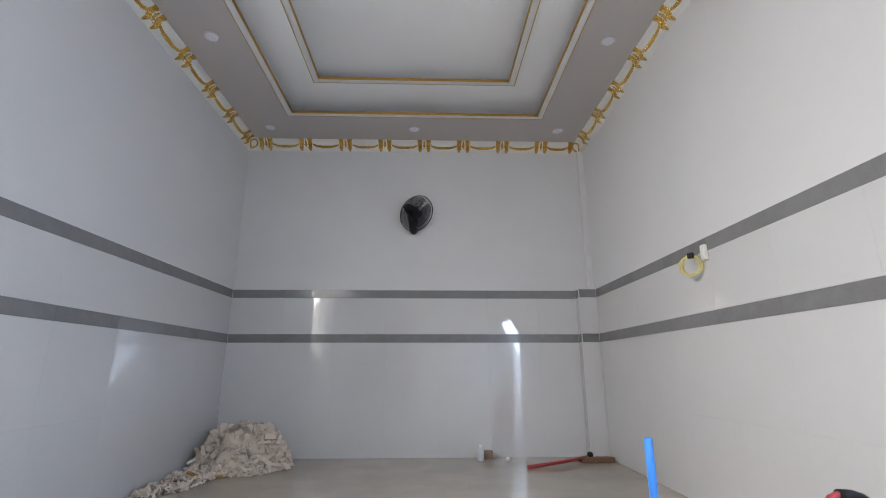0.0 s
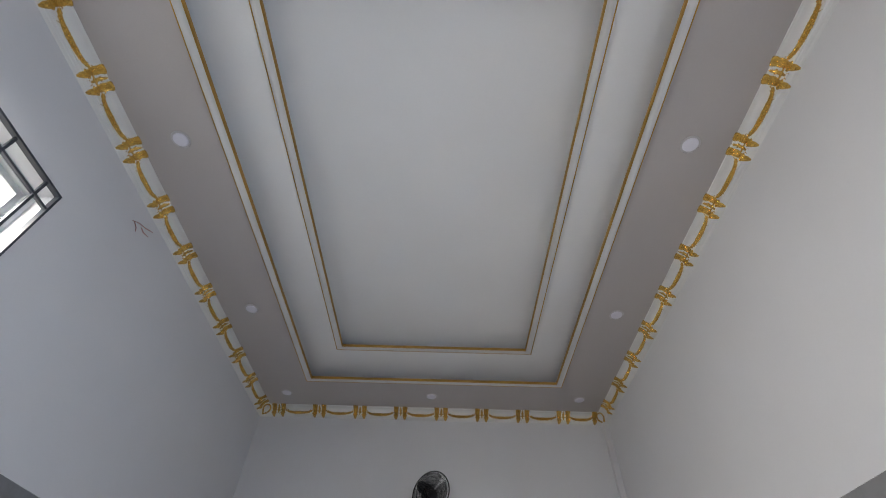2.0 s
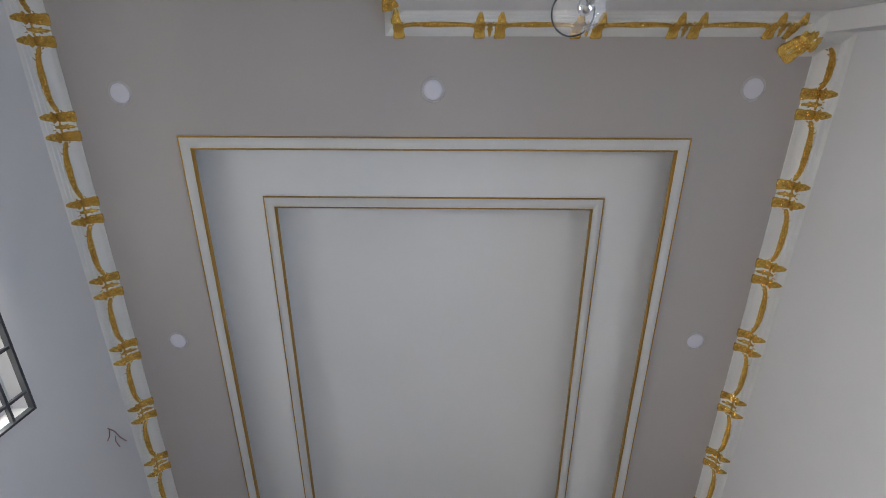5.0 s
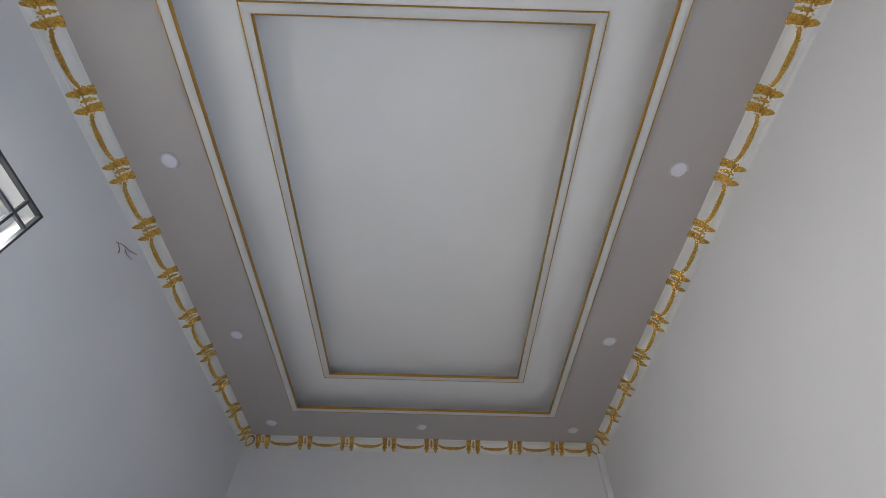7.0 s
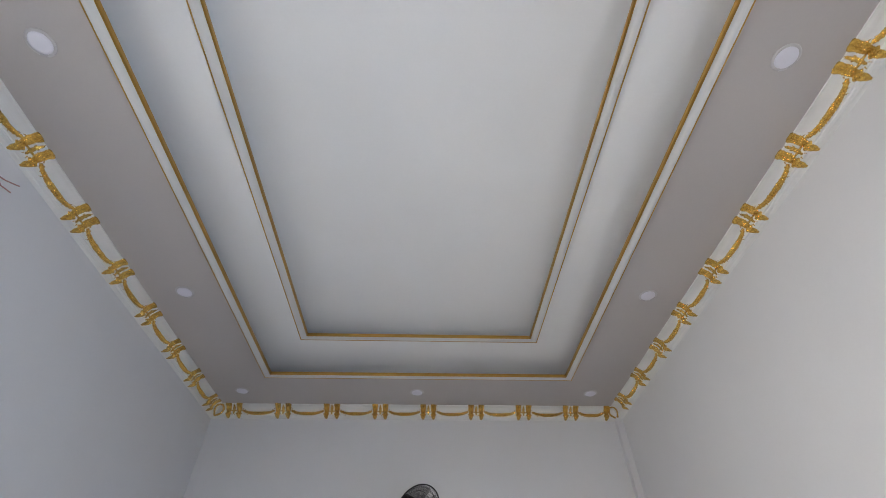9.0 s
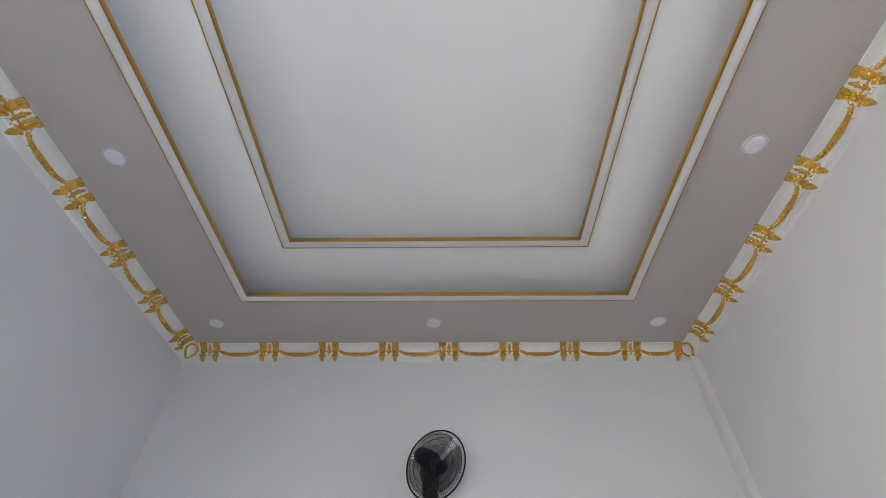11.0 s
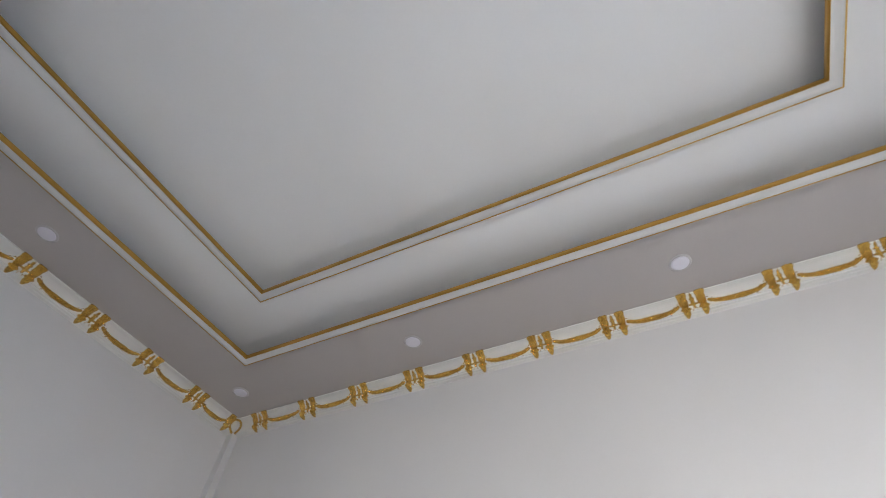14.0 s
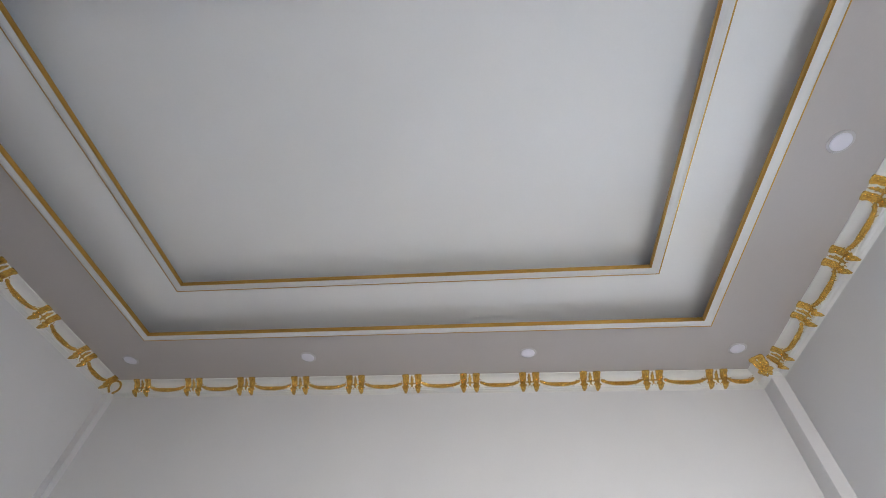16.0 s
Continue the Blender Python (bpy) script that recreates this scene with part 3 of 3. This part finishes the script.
def mound(x, y):
    """Height of the rubble heap: a flat-topped pile in the corner with a tail along the wall."""
    u, v = (x + 1.66) / 0.46, (y - 5.14) / 0.42
    w = 1 - (u * u + v * v)
    main = 0.345 * min(1.0, 1.25 * w) ** 1.0 if w > 0 else 0.0
    u, v = (x + 1.97) / 0.25, (y - 4.55) / 0.50
    w = 1 - (u * u + v * v)
    tail = 0.022 * w if w > 0 else 0.0
    lump = 0.05 * noise.noise((x * 5, y * 5, 0.3))
    h = max(main, tail)
    return max(0.0, h + lump) if h > 0.02 else h


bm = bmesh.new()
made = 0
while made < 900:
    x, y = rng.uniform(-XW + 0.03, -1.15), rng.uniform(4.05, YB - 0.03)
    h = mound(x, y)
    if h <= 0 and not (rng.random() < 0.02 and y > 4.2 and x < -1.2 - 0.5 * (5.5 - y)):
        continue
    made += 1
    s = rng.choice((0.02, 0.03, 0.045, 0.06, 0.08)) * rng.uniform(0.8, 1.15) * (1.0 if h > 0.05 else 0.6)
    z = max(h + s * rng.uniform(-0.7, 0.45), s * 0.35)
    r = Euler((rng.uniform(-1.3, 1.3), rng.uniform(-1.3, 1.3), rng.uniform(0, 6.3))).to_matrix().to_4x4()
    m = Matrix.Translation((x, y, z)) @ r @ Matrix.Diagonal((s * rng.uniform(0.8, 1.5), s * rng.uniform(0.6, 1.2), s * rng.uniform(0.12, 0.3), 1))
    k = rng.choice((4, 5, 5, 6))
    a0 = rng.uniform(0, 6)
    lo, hi = [], []
    for q in range(k):
        a = a0 + 2 * math.pi * q / k + rng.uniform(-0.3, 0.3)
        rr = rng.uniform(0.7, 1.1)
        lo.append(bm.verts.new(m @ Vector((rr * math.cos(a), rr * math.sin(a), -1))))
        hi.append(bm.verts.new(m @ Vector((0.9 * rr * math.cos(a), 0.9 * rr * math.sin(a), rng.uniform(0.7, 1.2)))))
    for q in range(k):
        bm.faces.new((lo[q], lo[(q + 1) % k], hi[(q + 1) % k], hi[q]))
    bm.faces.new(hi)
    bm.faces.new(lo[::-1])
n = 26
core = [[bm.verts.new((-XW + 0.02 + i * 1.0 / n, 4.05 + j * 1.5 / n, max(0.002, mound(-XW + 0.02 + i * 1.0 / n, 4.05 + j * 1.5 / n) - 0.055))) for j in range(n + 1)] for i in range(n + 1)]
for i in range(n):
    for j in range(n):
        if max(core[i][j].co.z, core[i + 1][j].co.z, core[i][j + 1].co.z, core[i + 1][j + 1].co.z) > 0.003:
            bm.faces.new((core[i][j], core[i + 1][j], core[i + 1][j + 1], core[i][j + 1]))
for v in bm.verts:
    v.co.x = max(v.co.x, -XW + 0.008)
    v.co.y = min(v.co.y, YB - 0.008)
    v.co.z = max(v.co.z, 0.001)
tagged(part("rubble_heap", bm, RUBBLE), "heap of broken beige plaster pieces in the corner", "rubble", kind="stuff")

tagged(part("plastic_scrap", tube([(-1.97, 4.68, 0.05), (-1.88, 4.64, 0.035), (-1.78, 4.66, 0.018), (-1.66, 4.70, 0.016)], 0.014, 7), material("ochre_plastic", (0.42, 0.26, 0.06), 0.4)), "ochre strip of plastic lying against the rubble", "scrap")
squeegee = tagged(new("floor_broom"), "broom with red handle and brown head lying on the floor", "broom")
squeegee.matrix_world = pose(1.14, 4.95, 0.02)
part("handle", tube([(0, 0, 0), (0.35, 0.16, 0.012), (0.70, 0.32, 0.03)], 0.018, 10), RED, squeegee, "red handle", True)
part("head", box(0.60, 0.96, 0.27, 0.34, -0.019, 0.035, bevel=0.01), BROWN, squeegee, "brown head")
part("collar", lathe([(0.0, 0.0), (0.03, 0.0), (0.032, 0.03), (0.02, 0.05), (0.0, 0.052)], 14, m=pose(0.72, 0.32, 0.03)), BLACK, squeegee, smooth=True)

bottle = tagged(new("bottle"), "small milky plastic bottle standing on the floor", "bottle")
bottle.matrix_world = pose(0.73, 5.40, 0)
part("body", lathe([(0.0, 0.0), (0.034, 0.0), (0.037, 0.006), (0.037, 0.085), (0.030, 0.11), (0.015, 0.125), (0.015, 0.135), (0.0, 0.136)], 18), BOTTLE, bottle, smooth=True)
part("cap", lathe([(0.0, 0.134), (0.018, 0.134), (0.018, 0.155), (0.0, 0.157)], 14), SWITCH, bottle, "white cap")
tagged(part("cardboard_scrap", box(0.77, 0.87, 5.45, 5.53, 0, 0.085, bevel=0.004), CARD), "small brown cardboard box by the wall", "box")
bm = bmesh.new()
bmesh.ops.create_icosphere(bm, subdivisions=1, radius=0.026, matrix=pose(1.01, 5.36, 0.02) @ Matrix.Diagonal((1, 0.8, 0.9, 1)))
tagged(part("plaster_lump", bm, SWITCH), "small white plaster lump on the floor", "rubble")

pipe = tagged(new("plastic_pipe"), "blue plastic pipe stub standing upright from the floor", "pipe")
pipe.matrix_world = pose(1.165, 2.36, 0)
part("tube", lathe([(0.016, 0.0), (0.019, 0.0), (0.019, 0.632), (0.0185, 0.641), (0.016, 0.641), (0.016, 0.0)], 20), BLUE, pipe, smooth=True)
part("floor_collar", lathe([(0.019, 0.0), (0.026, 0.0), (0.026, 0.030), (0.024, 0.034), (0.019, 0.034)], 20), BLUE, pipe, smooth=True)

tool = tagged(new("tool_box"), "red tool box with a black-gripped arched handle on the floor", "tool box")
tool.matrix_world = pose(1.60, 1.86, 0, 0, 0, 8)
part("body", box(-0.19, 0.19, -0.10, 0.10, 0, 0.22, bevel=0.012), RED, tool)
part("lid", box(-0.195, 0.195, -0.105, 0.105, 0.222, 0.30, bevel=0.02), RED, tool)
part("handle", tube([(-0.11, 0, 0.29), (-0.10, 0, 0.46), (-0.06, 0, 0.518), (-0.02, 0, 0.528)], 0.011, 10), RED, tool, smooth=True)
part("handle", tube([(0.11, 0, 0.29), (0.10, 0, 0.47), (0.08, 0, 0.505)], 0.011, 10), RED, tool, smooth=True)
part("grip", tube([(-0.025, 0, 0.528), (0.03, 0, 0.524), (0.07, 0, 0.512), (0.09, 0, 0.497)], 0.016, 10), BLACK, tool, "black rubber grip", True)

# ---- wall tiles ----
ROWS = [(0.0, 0.6155, TILE), (0.616, 1.2320, TILE), (1.233, 1.330, BAND), (1.3315, 1.748, TILE), (1.7495, 1.845, BAND)]
TILES = {}


def tile_mesh(w, h, mat):
    key = (round(w, 3), round(h, 3), mat.name)
    if key not in TILES:
        bm = bmesh.new()
        e = 0.0004
        a = [bm.verts.new((x, 0, z)) for x, z in ((0, 0), (w, 0), (w, h), (0, h))]
        b = [bm.verts.new((x, 0.005 - e, z)) for x, z in ((0, 0), (w, 0), (w, h), (0, h))]
        c = [bm.verts.new((x, 0.005, z)) for x, z in ((e, e), (w - e, e), (w - e, h - e), (e, h - e))]
        for p, q in ((a, b), (b, c)):
            for k in range(4):
                bm.faces.new((p[k], p[(k + 1) % 4], q[(k + 1) % 4], q[k]))
        bm.faces.new(c)
        me = mesh_of("tile", bm, mat)
        TILES[key] = me
    return TILES[key]


def tile_wall(base, origin, along, inward, length, holes=(), first=0.6):
    """Glazed tiles and grey band tiles along a wall; holes: (start, end, bottom) kept free."""
    a, i = Vector((*along, 0)), Vector((*inward, 0))
    m = Matrix(((a.x, i.x, 0, origin[0]), (a.y, i.y, 0, origin[1]), (0, 0, 1, 0), (0, 0, 0, 1)))
    for z0, z1, mat in ROWS:
        s = 0.0
        step = first
        while s < length - 0.004:
            e = min(s + step - 0.0005, length)
            step = 0.6
            runs = [(s, e, z0, z1)]
            hole = next((h for h in holes if z1 > h[2] and e > h[0] and s < h[1]), None)
            if hole and z1 > hole[2] and e > hole[0] and s < hole[1]:
                runs = [r for r in ((s, min(e, hole[0]), z0, z1), (max(s, hole[1]), e, z0, z1), (max(s, hole[0]), min(e, hole[1]), z0, min(z1, hole[2]))) if r[1] - r[0] > 0.01 and r[3] - r[2] > 0.01]
            for r in runs:
                piece("tile", tile_mesh(r[1] - r[0], r[3] - r[2], mat), base, m @ pose(r[0], 0, r[2]))
            s = e + 0.0005


tile_wall(wall_back, (-XW + 0.008, YB), (1, 0), (0, -1), CB[0] + XW - 0.016)
tile_wall(column_back, (CB[0], CB[2]), (1, 0), (0, -1), CB[1] - CB[0] - 0.008)
tile_wall(column_back, (CB[0], CB[3]), (0, -1), (-1, 0), CB[3] - CB[2])
tile_wall(wall_right, (XW, CB[2] - 0.008), (0, -1), (-1, 0), CB[2] - CF[3] - 0.016, holes=[(CB[2] - 0.008 - DY1, CB[2] - 0.008 - DY0, 0.0)], first=0.40)
tile_wall(wall_left, (-XW, YB - 0.008), (0, -1), (1, 0), YB - YP - 0.016, holes=[(YB - 0.008 - b, YB - 0.008 - a, WZ0) for a, b in ((WY0, WY1),)], first=0.10)
tile_wall(wall_front, (CF[0] - 0.008, YF), (-1, 0), (0, 1), CF[0] - XC - 0.008)
tile_wall(column_front, (CF[0], CF[3]), (1, 0), (0, 1), CF[1] - CF[0] - 0.008)
tile_wall(column_front, (CF[0], CF[2]), (0, 1), (-1, 0), CF[3] - CF[2])
part("corner_strip", box(CB[0] - 0.007, CB[0] + 0.002, CB[2] - 0.007, CB[2] + 0.002, 0.001, 1.86), GROUT, column_back, "white plastic edge strip")
part("corner_strip", box(CF[0] - 0.010, CF[0] + 0.004, CF[3] - 0.004, CF[3] + 0.010, 0.001, 1.86), SWITCH, column_front, "white plastic edge strip")
